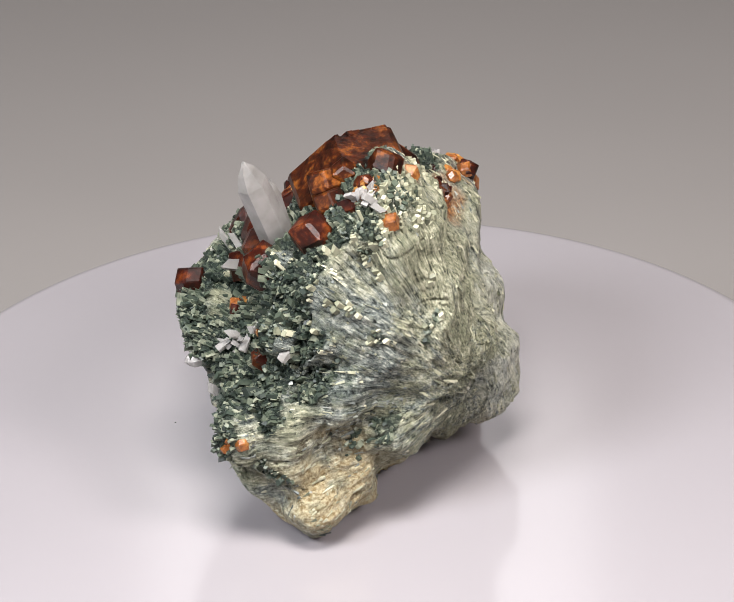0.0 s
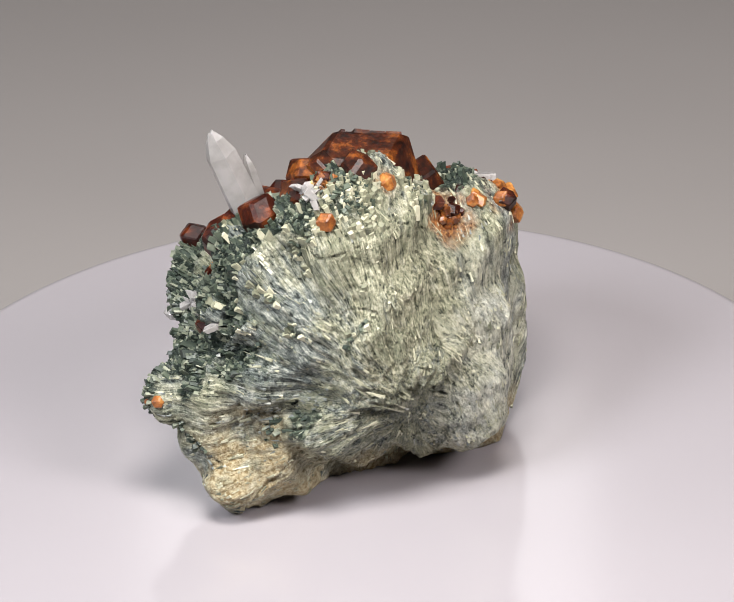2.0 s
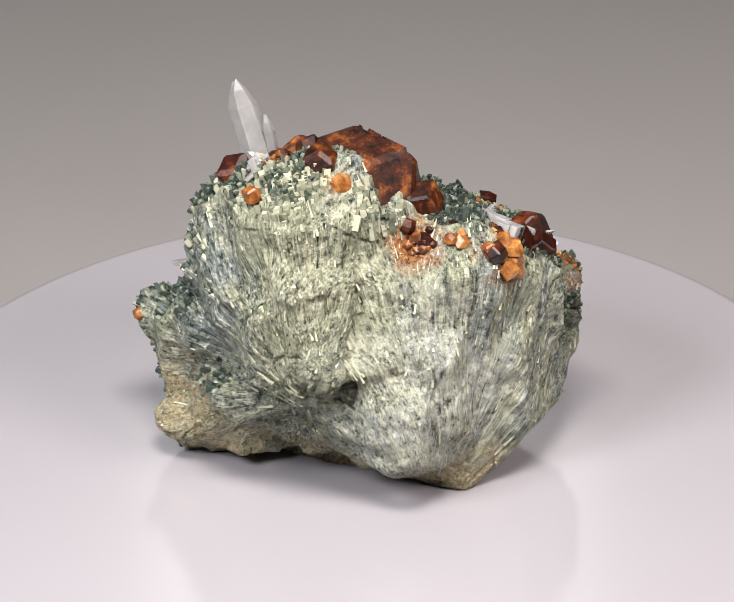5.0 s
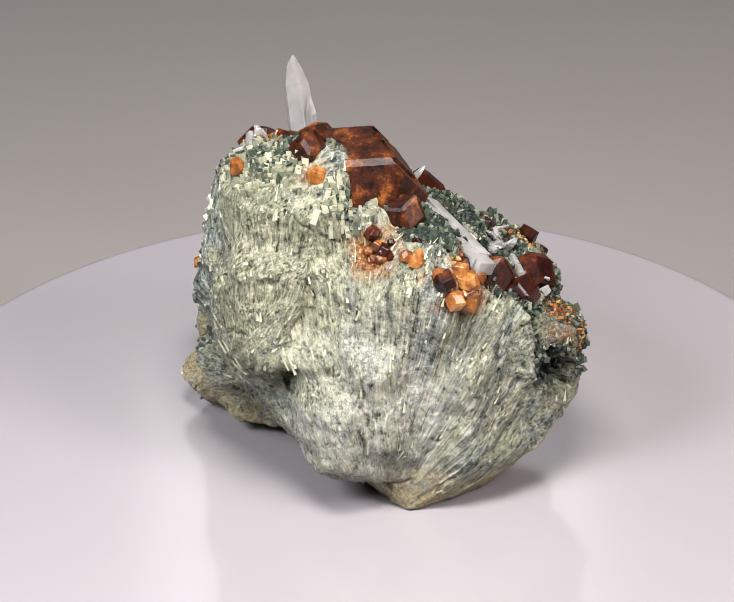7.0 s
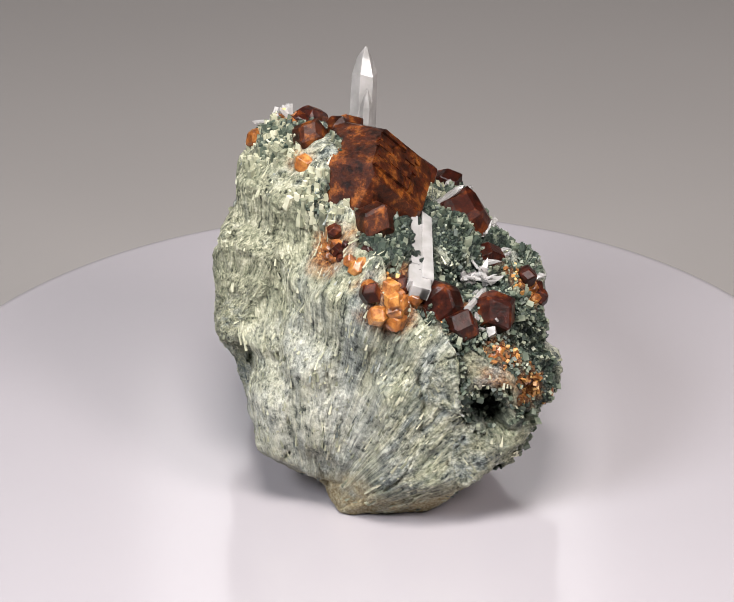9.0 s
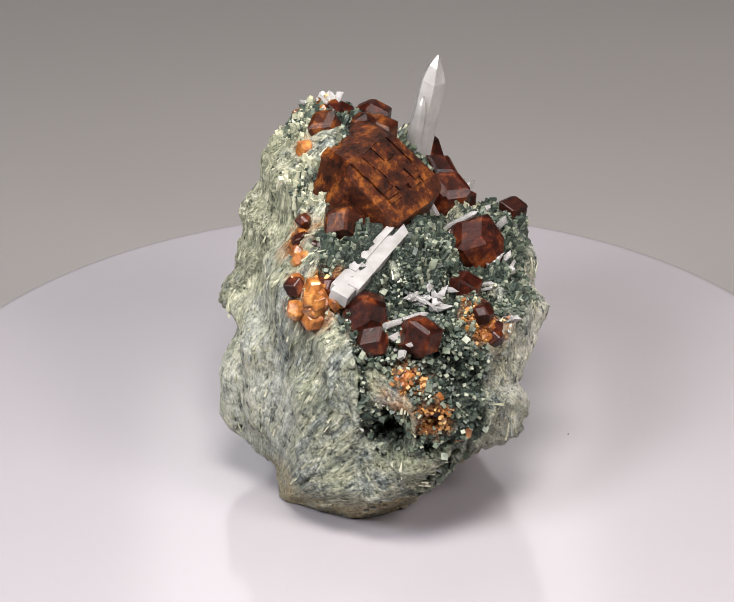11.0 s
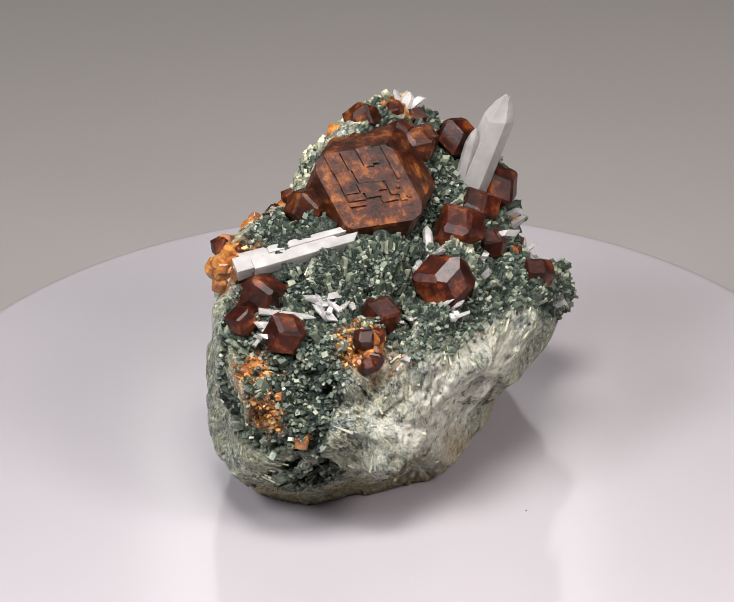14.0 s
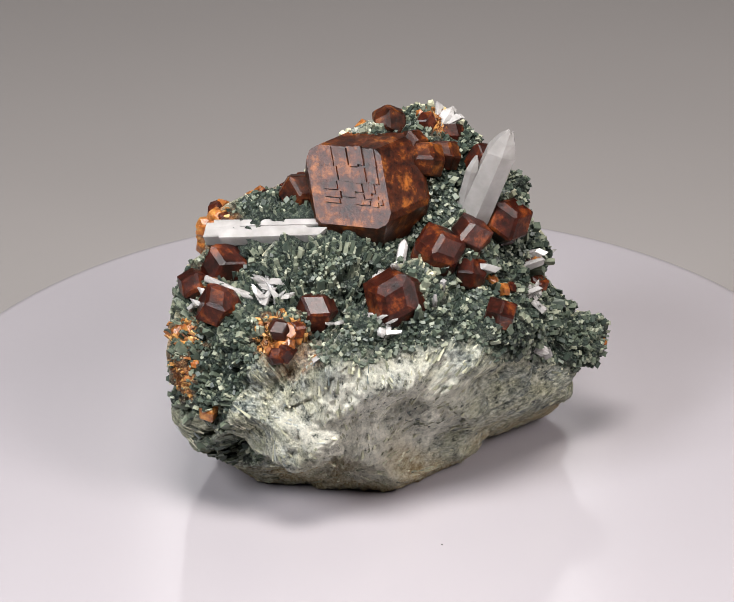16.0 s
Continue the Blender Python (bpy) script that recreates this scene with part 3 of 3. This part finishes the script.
def fibres():
    """Splintery blades laid along the fans, half sunk in the rock: warm pale ones and blue-grey ones."""
    coats = {"pale": bmesh.new(), "grey": bmesh.new()}
    made = 0
    while made < 4200:
        i = RNG.randrange(len(SKIN))
        p, n = SKIN[i], SKIN_N[i]
        if SKIN_C[i] > 0.5 or n.z < -0.75 or (p - BIG).length < 12.5:
            continue
        way, r = fan_way(p)
        flat = (way - n * way.dot(n))
        if flat.length < 0.2:
            continue
        way = (flat.normalized() + n * RNG.uniform(-0.05, 0.05) + any_way() * 0.10).normalized()
        long = RNG.uniform(0.7, 2.4) if RNG.random() < 0.75 else RNG.uniform(2.4, 4.5)
        start = p - way * long * 0.5 + n * RNG.uniform(-0.28, -0.06)
        if (start + way * long).z < 3.2 or start.z < 3.2:
            continue
        cool = SKIN_T[i] * 2.4 + 0.5 * noise.noise(p * 0.13) + RNG.uniform(-0.25, 0.25) > 0.17
        prism(coats["grey" if cool else "pale"], start, way, way.cross(n), long, RNG.uniform(0.2, 0.7), RNG.uniform(0.2, 0.5), RNG.uniform(0.05, 0.4), RNG.uniform(-0.3, 0.3))
        made += 1
    made = 0
    while made < 300:
        i = RNG.randrange(len(SKIN))
        p, n = SKIN[i], SKIN_N[i]
        if not 0.04 < SKIN_C[i] < 0.75 or p.z < 48 or p.y > 8 or (p - BIG).length < 12.5:
            continue
        way = (fan_way(p)[0] + n * RNG.uniform(0.0, 0.3) + any_way() * 0.15).normalized()
        long, wide = RNG.uniform(2.0, 5.0), RNG.uniform(0.6, 1.5)
        prism(coats["pale"], p - way * long * 0.7 - n * 0.2, way, way.cross(n), long, wide, wide * RNG.uniform(0.6, 1.0), RNG.uniform(0.85, 1.0), RNG.uniform(-0.2, 0.2))
        made += 1
    tagged(part("fibre_coat", coats["pale"], PALE, rock, "pale green splintery fibres"), kind="stuff")
    tagged(part("grey_fibre_coat", coats["grey"], COOL, rock, "blue-grey splintery fibres"), kind="stuff")


fibres()


BLADE = (Vector((16.0, 29.8, 58.4)), Vector((-3.4, 12.8, 62.0)))  # ends of the long white blade


def crust():
    """Stubby green prisms: the largest as parts, the rest joined."""
    picks, tries = [], 0
    while len(picks) < 9000 and tries < 400000:
        tries += 1
        i = RNG.randrange(len(SKIN))
        if SKIN_C[i] < 0.45 or (SKIN[i] - BIG).length < 13.0 or off_line(SKIN[i], *BLADE) < 4.2:
            continue
        picks.append(i)
    rest, rusty = bmesh.new(), bmesh.new()
    for k, i in enumerate(picks):
        p, n = SKIN[i], SKIN_N[i]
        lean = Vector((noise.noise(p * 0.25), noise.noise(p * 0.25 + Vector((5, 0, 0))), noise.noise(p * 0.25 + Vector((0, 5, 0)))))
        way = (fan_way(p)[0] * 0.8 + n * 0.45 + lean * 0.7 + any_way() * 0.12).normalized()
        big = k < 300
        wide = RNG.uniform(1.0, 1.9) if big else RNG.uniform(0.35, 1.1)
        long = wide * RNG.uniform(1.5, 2.8)
        stained = SKIN_R[i] + RNG.uniform(-0.35, 0.35) > 0.55
        bm = bmesh.new() if big else rusty if stained else rest
        prism(bm, p - way * long * 0.72, way, any_way().cross(way).normalized(), long, wide, wide * RNG.uniform(0.5, 1.0), RNG.uniform(0.75, 1.0), RNG.uniform(-0.25, 0.25))
        if big:
            part("rusty_crystal" if stained else "green_crystal", bm, RUSTY if stained else GREEN, specimen)
    tagged(part("green_crystal_crust", rest, GREEN, rock, "small dark green prismatic crystals"), kind="stuff")
    tagged(part("rusty_crystal_crust", rusty, RUSTY, rock, "small rust-stained prismatic crystals"), kind="stuff")


crust()


# ---- garnets ----
D110 = [Vector(w).normalized() for w in ((a, b, c) for a in (-1, 0, 1) for b in (-1, 0, 1) for c in (-1, 0, 1)) if abs(w[0]) + abs(w[1]) + abs(w[2]) == 2]
D211 = [Vector(w).normalized() for w in ((a, b, c) for a in (-2, -1, 1, 2) for b in (-2, -1, 1, 2) for c in (-2, -1, 1, 2)) if abs(w[0]) + abs(w[1]) + abs(w[2]) == 4]


def garnet_solid(half, bevel, seed, uneven=1.0):
    """A rhombic dodecahedron whose edges are cut by narrow trapezohedron faces; faces grow unevenly."""
    r = random.Random(seed)
    planes = [(w, half * (1 + uneven * r.uniform(-0.07, 0.06))) for w in D110] + [(w, half * bevel * (1 + uneven * r.uniform(-0.015, 0.03))) for w in D211]
    return cleaved(planes, half * 4)


def garnet(at, size, mat, seed, label="", bevel=1.09, turn=None, uneven=1.0):
    bm = garnet_solid(size * 0.5, bevel, seed, uneven)
    r = random.Random(seed + 50)
    turn = turn or Euler((r.uniform(0, 6.28), r.uniform(0, 6.28), r.uniform(0, 6.28))).to_matrix()
    for v in bm.verts:
        v.co = (turn @ v.co + Vector(at)) * MM
    return part("garnet", bm, mat, specimen, label)


def big_garnet():
    """The large garnet: one broad rhombic face with low growth steps looks up and out."""
    n = Vector((-0.379, 0.722, 0.580)).normalized()
    long = Vector((-0.942, -0.086, -0.332))
    long = (long - n * long.dot(n)).normalized()
    short = n.cross(long)
    local = Matrix((Vector((1, 1, 0)).normalized(), Vector((1, -1, 0)).normalized(), Vector((0, 0, -1)))).transposed()
    turn = Matrix((n, long, short)).transposed() @ local.transposed()
    at = BIG
    half = 12.3
    front = Vector((1, 1, 0)).normalized()
    bm = cleaved([(w, 10.1 if w.dot(front) > 0.99 else half) for w in D110] + [(w, half * 1.115) for w in D211], half * 4)
    for v in bm.verts:
        v.co = (turn @ v.co + at) * MM
    ob = part("garnet", bm, GARNET, specimen, "large glossy brown garnet with a stepped rhombic face")
    r = random.Random(8)
    ridge = (long - short * 0.7071).normalized()
    turned = Matrix.Rotation(radians(60), 3, ridge)
    other = max((turned @ n, turned.inverted() @ n), key=lambda w: w.dot(Vector((-0.57, -0.82, 0))))
    across = other.cross(ridge)
    e1, e2 = (long * 1.41 + short).normalized(), (long * 1.41 - short).normalized()
    slant = min(((ridge / 3 + across * 0.943), (ridge / -3 + across * 0.943)), key=lambda w: abs(abs(w.dot(e1)) - 1 / 3))
    growth_steps(ob, Vector((-4.45, 6.3, 73.3)) - n * 0.12, n, e1, e2, r, 0.94)
    growth_steps(ob, at + other * half - n * 2.0, other, ridge, slant, r, 0.62)


def growth_steps(ob, middle, out, e1, e2, r, size):
    """Low blocks on a rhombic face, higher towards one corner, with narrow clefts between."""
    cuts1 = [size * c for c in (-6.9, -3.2, 0.4, 2.6, 4.3, 5.9, 6.9)]
    cuts2 = [size * c for c in (-6.9, -2.4, 1.4, 3.9, 5.6, 6.8)]
    for k in range(30):
        i1, i2 = k % 6, k // 6
        a, b = (cuts1[i1 + 1] - cuts1[i1]) / 2, (cuts2[i2 + 1] - cuts2[i2]) / 2
        mid = middle + e1 * (cuts1[i1] + a + r.uniform(-0.5, 0.3)) + e2 * (cuts2[i2] + b + r.uniform(-0.5, 0.3))
        a, b = a * r.uniform(0.95, 1.12), b * r.uniform(0.95, 1.12)
        if (i1 > 3 or i2 > 3) and r.random() < 0.4:
            continue
        bm = bmesh.new()
        h = size * max(0.06, 0.40 - 0.045 * (i1 + i2) + r.uniform(-0.05, 0.05))
        low = [bm.verts.new((mid + e1 * s * a + e2 * t * b - out * 0.8) * MM) for s, t in ((-1, -1), (1, -1), (1, 1), (-1, 1))]
        top = [bm.verts.new((mid + e1 * s * (a - 0.08) + e2 * t * (b - 0.08) + out * h) * MM) for s, t in ((-1, -1), (1, -1), (1, 1), (-1, 1))]
        bm.faces.new(low[::-1])
        bm.faces.new(top)
        for j in range(4):
            bm.faces.new((low[j], low[(j + 1) % 4], top[(j + 1) % 4], top[j]))
        bmesh.ops.recalc_face_normals(bm, faces=bm.faces[:])
        part("growth_step", bm, GARNET, ob)


big_garnet()
GARNETS = [
    ((9.9, 29.0, 52.2), 9.6, RED_GARNET), ((0.9, 36.7, 49.2), 9.0, RED_GARNET), ((10.9, 36.2, 50.0), 6.6, RED_GARNET), ((-14.0, 22.3, 50.0), 8.4, RED_GARNET),
    ((-20.6, -4.9, 58.2), 10.4, RED_GARNET), ((-22.6, 4.0, 51.2), 12.6, RED_GARNET), ((-36.3, -8.6, 48.4), 6.6, RED_GARNET), ((-20.0, -22.6, 60.0), 9.6, RED_GARNET),
    ((7.4, 10.4, 64.6), 8.6, GARNET), ((-10.5, -24.8, 68.6), 8.6, RED_GARNET), ((-7.7, -11.3, 73.0), 7.6, GARNET), ((-3.7, -10.5, 75.6), 5.6, GARNET),
    ((0.7, -17.4, 76.4), 4.2, RED_GARNET), ((-5.1, 44.7, 30.7), 4.6, ORANGE_GARNET), ((-26.5, -42.6, 29.5), 2.8, ORANGE_GARNET), ((-2.6, -22.0, 73.4), 5.2, RED_GARNET),
    ((-25.2, -9.6, 53.6), 7.0, RED_GARNET), ((-20.4, -12.0, 58.6), 8.6, RED_GARNET), ((-6.0, -17.0, 71.0), 6.6, GARNET), ((4.2, -24.6, 70.8), 4.2, ORANGE_GARNET),
    ((-22.0, -29.8, 42.3), 4.6, RED_GARNET), ((-19.5, -23.0, 57.0), 5.4, RED_GARNET), ((4.6, -10.5, 75.6), 7.4, GARNET), ((8.4, -7.7, 72.2), 4.4, ORANGE_GARNET),
    ((13.4, 21.4, 60.4), 3.8, RED_GARNET), ((-15.2, 31.0, 48.4), 5.4, ORANGE_GARNET),
]
# Druses of small orange garnets: middle, spread, how many, smallest and largest (mm).
DRUSES = [
    ((19.3, 24.6, 56.0), 4.0, 26, 1.8, 4.8), ((16.6, 6.6, 59.6), 3.0, 14, 1.4, 3.2), ((-16.0, 32.8, 47.0), 3.6, 14, 1.6, 4.2),
    ((5.6, 41.3, 42.0), 2.6, 7, 1.6, 3.2), ((1.5, 45.0, 37.0), 2.2, 5, 1.6, 2.8), ((16.0, 15.0, 60.5), 2.4, 6, 1.6, 3.4),
    ((-28.5, -40.5, 27.5), 1.8, 4, 1.4, 2.4), ((-20.5, -29.0, 49.0), 1.8, 4, 1.6, 2.8), ((1.0, -19.5, 75.4), 2.4, 5, 1.6, 3.0), ((-27.0, -18.0, 48.0), 2.4, 4, 1.6, 3.0),
]
GROWN = (450, 1801, 752, 453, 1004, 1855, 356, 857, 408, 559, 710, 561, 212, 1513, 214, 315, 1416, 217, 1618, 919, 1970, 1521, 272, 1923, 624, 1225)
LABELS = {GARNET: "glossy brown garnet", RED_GARNET: "dark reddish garnet", ORANGE_GARNET: "cloudy orange garnet"}
for k, (at, size, mat) in enumerate(GARNETS):
    i = nearest(Vector(at))
    away = Vector(at) - SKIN[i]
    if away.length > 0.45 * size and away.dot(SKIN_N[i]) > 0:
        at = SKIN[i] + away.normalized() * 0.45 * size
    elif away.dot(SKIN_N[i]) < 0.05 * size:
        at = Vector(at) + SKIN_N[i] * (0.05 * size - away.dot(SKIN_N[i]))
    garnet(at, size * 0.94, mat, GROWN[k], LABELS[mat])
for k, (at, spread, count, small, large) in enumerate(DRUSES):
    r = random.Random(700 + k)
    for j in range(count):
        off = Vector((r.gauss(0, 1), r.gauss(0, 1), r.gauss(0, 0.7))) * spread * 0.6
        i = nearest(Vector(at) + off)
        size = r.uniform(small, large)
        garnet(SKIN[i] + SKIN_N[i] * 0.12 * size, size, ORANGE_GARNET if r.random() < 0.75 else RED_GARNET, 900 + 40 * k + j)


# ---- quartz ----
def quartz(base, tip, wide, seed, cap=0.17, flat=0.8, taper=0.9, label="milky white quartz crystal", mat=None):
    """A six-sided prism with a pointed end, slightly flattened and tapered."""
    r = random.Random(seed)
    base, tip = Vector(base), Vector(tip)
    way = (tip - base)
    long = way.length
    way.normalize()
    side = way.orthogonal().normalized()
    up = way.cross(side)
    spin_by = r.uniform(0, 6.28)
    bm = bmesh.new()
    rings = []
    for f, s in ((0.0, 1.0), (0.4, 0.98), (1 - cap, taper), (1 - cap * 0.4, taper * 0.62), (1.0, taper * 0.16)):
        row = []
        for k in range(6):
            a = spin_by + k * math.pi / 3 + r.uniform(-0.05, 0.05)
            q = side * math.cos(a) * s + up * math.sin(a) * s * flat
            row.append(bm.verts.new((base + way * long * (f + r.uniform(-0.015, 0.015)) + q * wide * 0.5) * MM))
        rings.append(row)
    for a, b in zip(rings, rings[1:]):
        for k in range(6):
            bm.faces.new((a[k], a[(k + 1) % 6], b[(k + 1) % 6], b[k]))
    bm.faces.new(rings[0][::-1])
    bm.faces.new(rings[-1])
    bmesh.ops.recalc_face_normals(bm, faces=bm.faces[:])
    return part("quartz_crystal", bm, mat or MILKY, specimen, label)


QUARTZES = [
    ((-14.6, -14.4, 53.0), (-24.9, -20.8, 83.7), 7.8), ((-14.6, -13.6, 56.0), (-19.6, -15.8, 77.3), 3.6),
    ((7.7, 35.9, 53.2), (-3.5, 31.4, 51.7), 1.9),
    ((7.2, 34.4, 52.4), (-2.8, 30.0, 51.2), 1.5), ((-17.4, 3.8, 53.6), (-14.8, -0.2, 60.4), 2.4),
    ((-16.4, 2.0, 53.6), (-22.8, 8.8, 60.8), 2.0), ((-15.4, 5.6, 52.0), (-16.6, 9.4, 55.0), 2.6), ((-25.9, 12.8, 47.0), (-28.4, 16.4, 49.6), 2.6),
    ((-23.0, 27.2, 43.2), (-25.0, 28.6, 44.0), 3.0), ((-31.6, -24.3, 31.0), (-33.4, -25.6, 33.0), 3.0),
    ((-26.0, -10.0, 54.4), (-29.6, -11.6, 56.0), 3.4), ((-28.0, -18.0, 38.0), (-38.8, -20.2, 36.4), 4.2),
    ((-16.4, -33.0, 46.0), (-18.0, -36.4, 46.4), 3.2), ((0.0, -19.0, 72.0), (-0.6, -23.4, 78.6), 3.8),
    ((-18.6, 18.4, 48.4), (-22.0, 22.6, 49.6), 1.5), ((-17.4, 20.0, 48.2), (-20.0, 24.6, 49.4), 1.4), ((-28.4, 2.0, 51.4), (-31.0, 4.0, 55.0), 2.0),
    ((-21.7, -27.0, 47.6), (-23.4, -30.4, 49.4), 2.6), ((-28.2, -25.0, 45.0), (-30.4, -26.8, 46.6), 2.4), ((-25.6, -1.0, 52.0), (-28.0, 0.6, 56.0), 2.0),
    ((-20.6, -28.0, 49.6), (-22.6, -31.0, 51.0), 2.6),
]
for k, (base, tip, wide) in enumerate(QUARTZES):
    base, tip = Vector(base), Vector(tip)
    if k > 7 and (tip - base).length < 7:
        i = nearest(base)
        way = tip - base
        base = SKIN[i] - SKIN_N[i] * 0.3
        bm = bmesh.new()
        prism(bm, base - way * 0.1, (way.normalized() + SKIN_N[i] * 0.3).normalized(), SKIN_N[i].cross(way).normalized(), way.length * 1.1, wide * 0.75, wide * 0.42, 0.8, 0.25 if k % 2 else -0.4)
        part("quartz_crystal", bm, MILKY, specimen, "milky white quartz blade")
        continue
    quartz(base, tip, wide, 300 + k, label="tall milky quartz crystal" if k == 0 else "milky white quartz crystal", mat=QUARTZ if k < 2 else MILKY)
# The long white blade lying across the terrace: flat slivers grown side by side with ragged ends.
for k, (a, b, wide, off) in enumerate(((0.0, 0.90, 3.8, 0.0), (0.14, 1.0, 2.6, 1.5), (0.06, 0.72, 2.2, -1.6), (0.30, 0.97, 1.8, -1.3), (0.0, 0.34, 1.9, 1.2))):
    far, near = BLADE
    way = (near - far).normalized()
    side = way.cross(Vector((0, 0.5, 1))).normalized()
    bm = bmesh.new()
    prism(bm, far.lerp(near, a) + side * off + Vector((0, 0, 0.25 * (k % 2))), way, side, (near - far).length * (b - a), wide, 2.8, 0.8, (0.35, -0.3, 0.4, -0.35, 0.3)[k])
    part("quartz_crystal", bm, MILKY, specimen, "long flat milky quartz blade")
# Clumps of short white blades: middle, spread, how many, longest (mm).
CLUMPS = [
    ((-4.0, 25.1, 51.0), 2.6, 14, 4.2), ((-6.5, 28.5, 50.6), 1.8, 8, 3.6), ((-25.7, 14.8, 47.7), 1.9, 9, 4.4),
    ((-27.0, -25.0, 42.5), 2.0, 6, 4.6), ((1.6, -22.2, 74.4), 1.8, 7, 4.0), ((4.6, 38.0, 48.4), 1.6, 4, 3.0), ((-17.0, 6.6, 53.6), 1.2, 4, 3.2),
]
for k, (at, spread, count, longest) in enumerate(CLUMPS):
    r = random.Random(500 + k)
    for j in range(count):
        i = nearest(Vector(at) + Vector((r.gauss(0, 1), r.gauss(0, 1), r.gauss(0, 0.4))) * spread * 0.7)
        base = SKIN[i] + SKIN_N[i] * 1.1
        way = (SKIN_N[i] * 0.35 + Vector((r.uniform(-1, 1), r.uniform(-1, 1), r.uniform(-0.3, 0.7))).normalized()).normalized()
        bm = bmesh.new()
        long = r.uniform(0.45, 1.0) * longest
        prism(bm, base - way * 0.3 * long, way, SKIN_N[i].cross(way).normalized(), long * 1.2, r.uniform(0.9, 2.2), r.uniform(0.5, 1.1), r.uniform(0.5, 1.0), r.uniform(-0.6, 0.6))
        part("quartz_crystal", bm, MILKY, specimen, "milky white quartz blade")


def motions():
    times = [0.5 * k for k in range(33)]
    rows = [(t, spin(t)) for t in times]
    walk(turntable, rows)
    walk(specimen, rows)


motions()
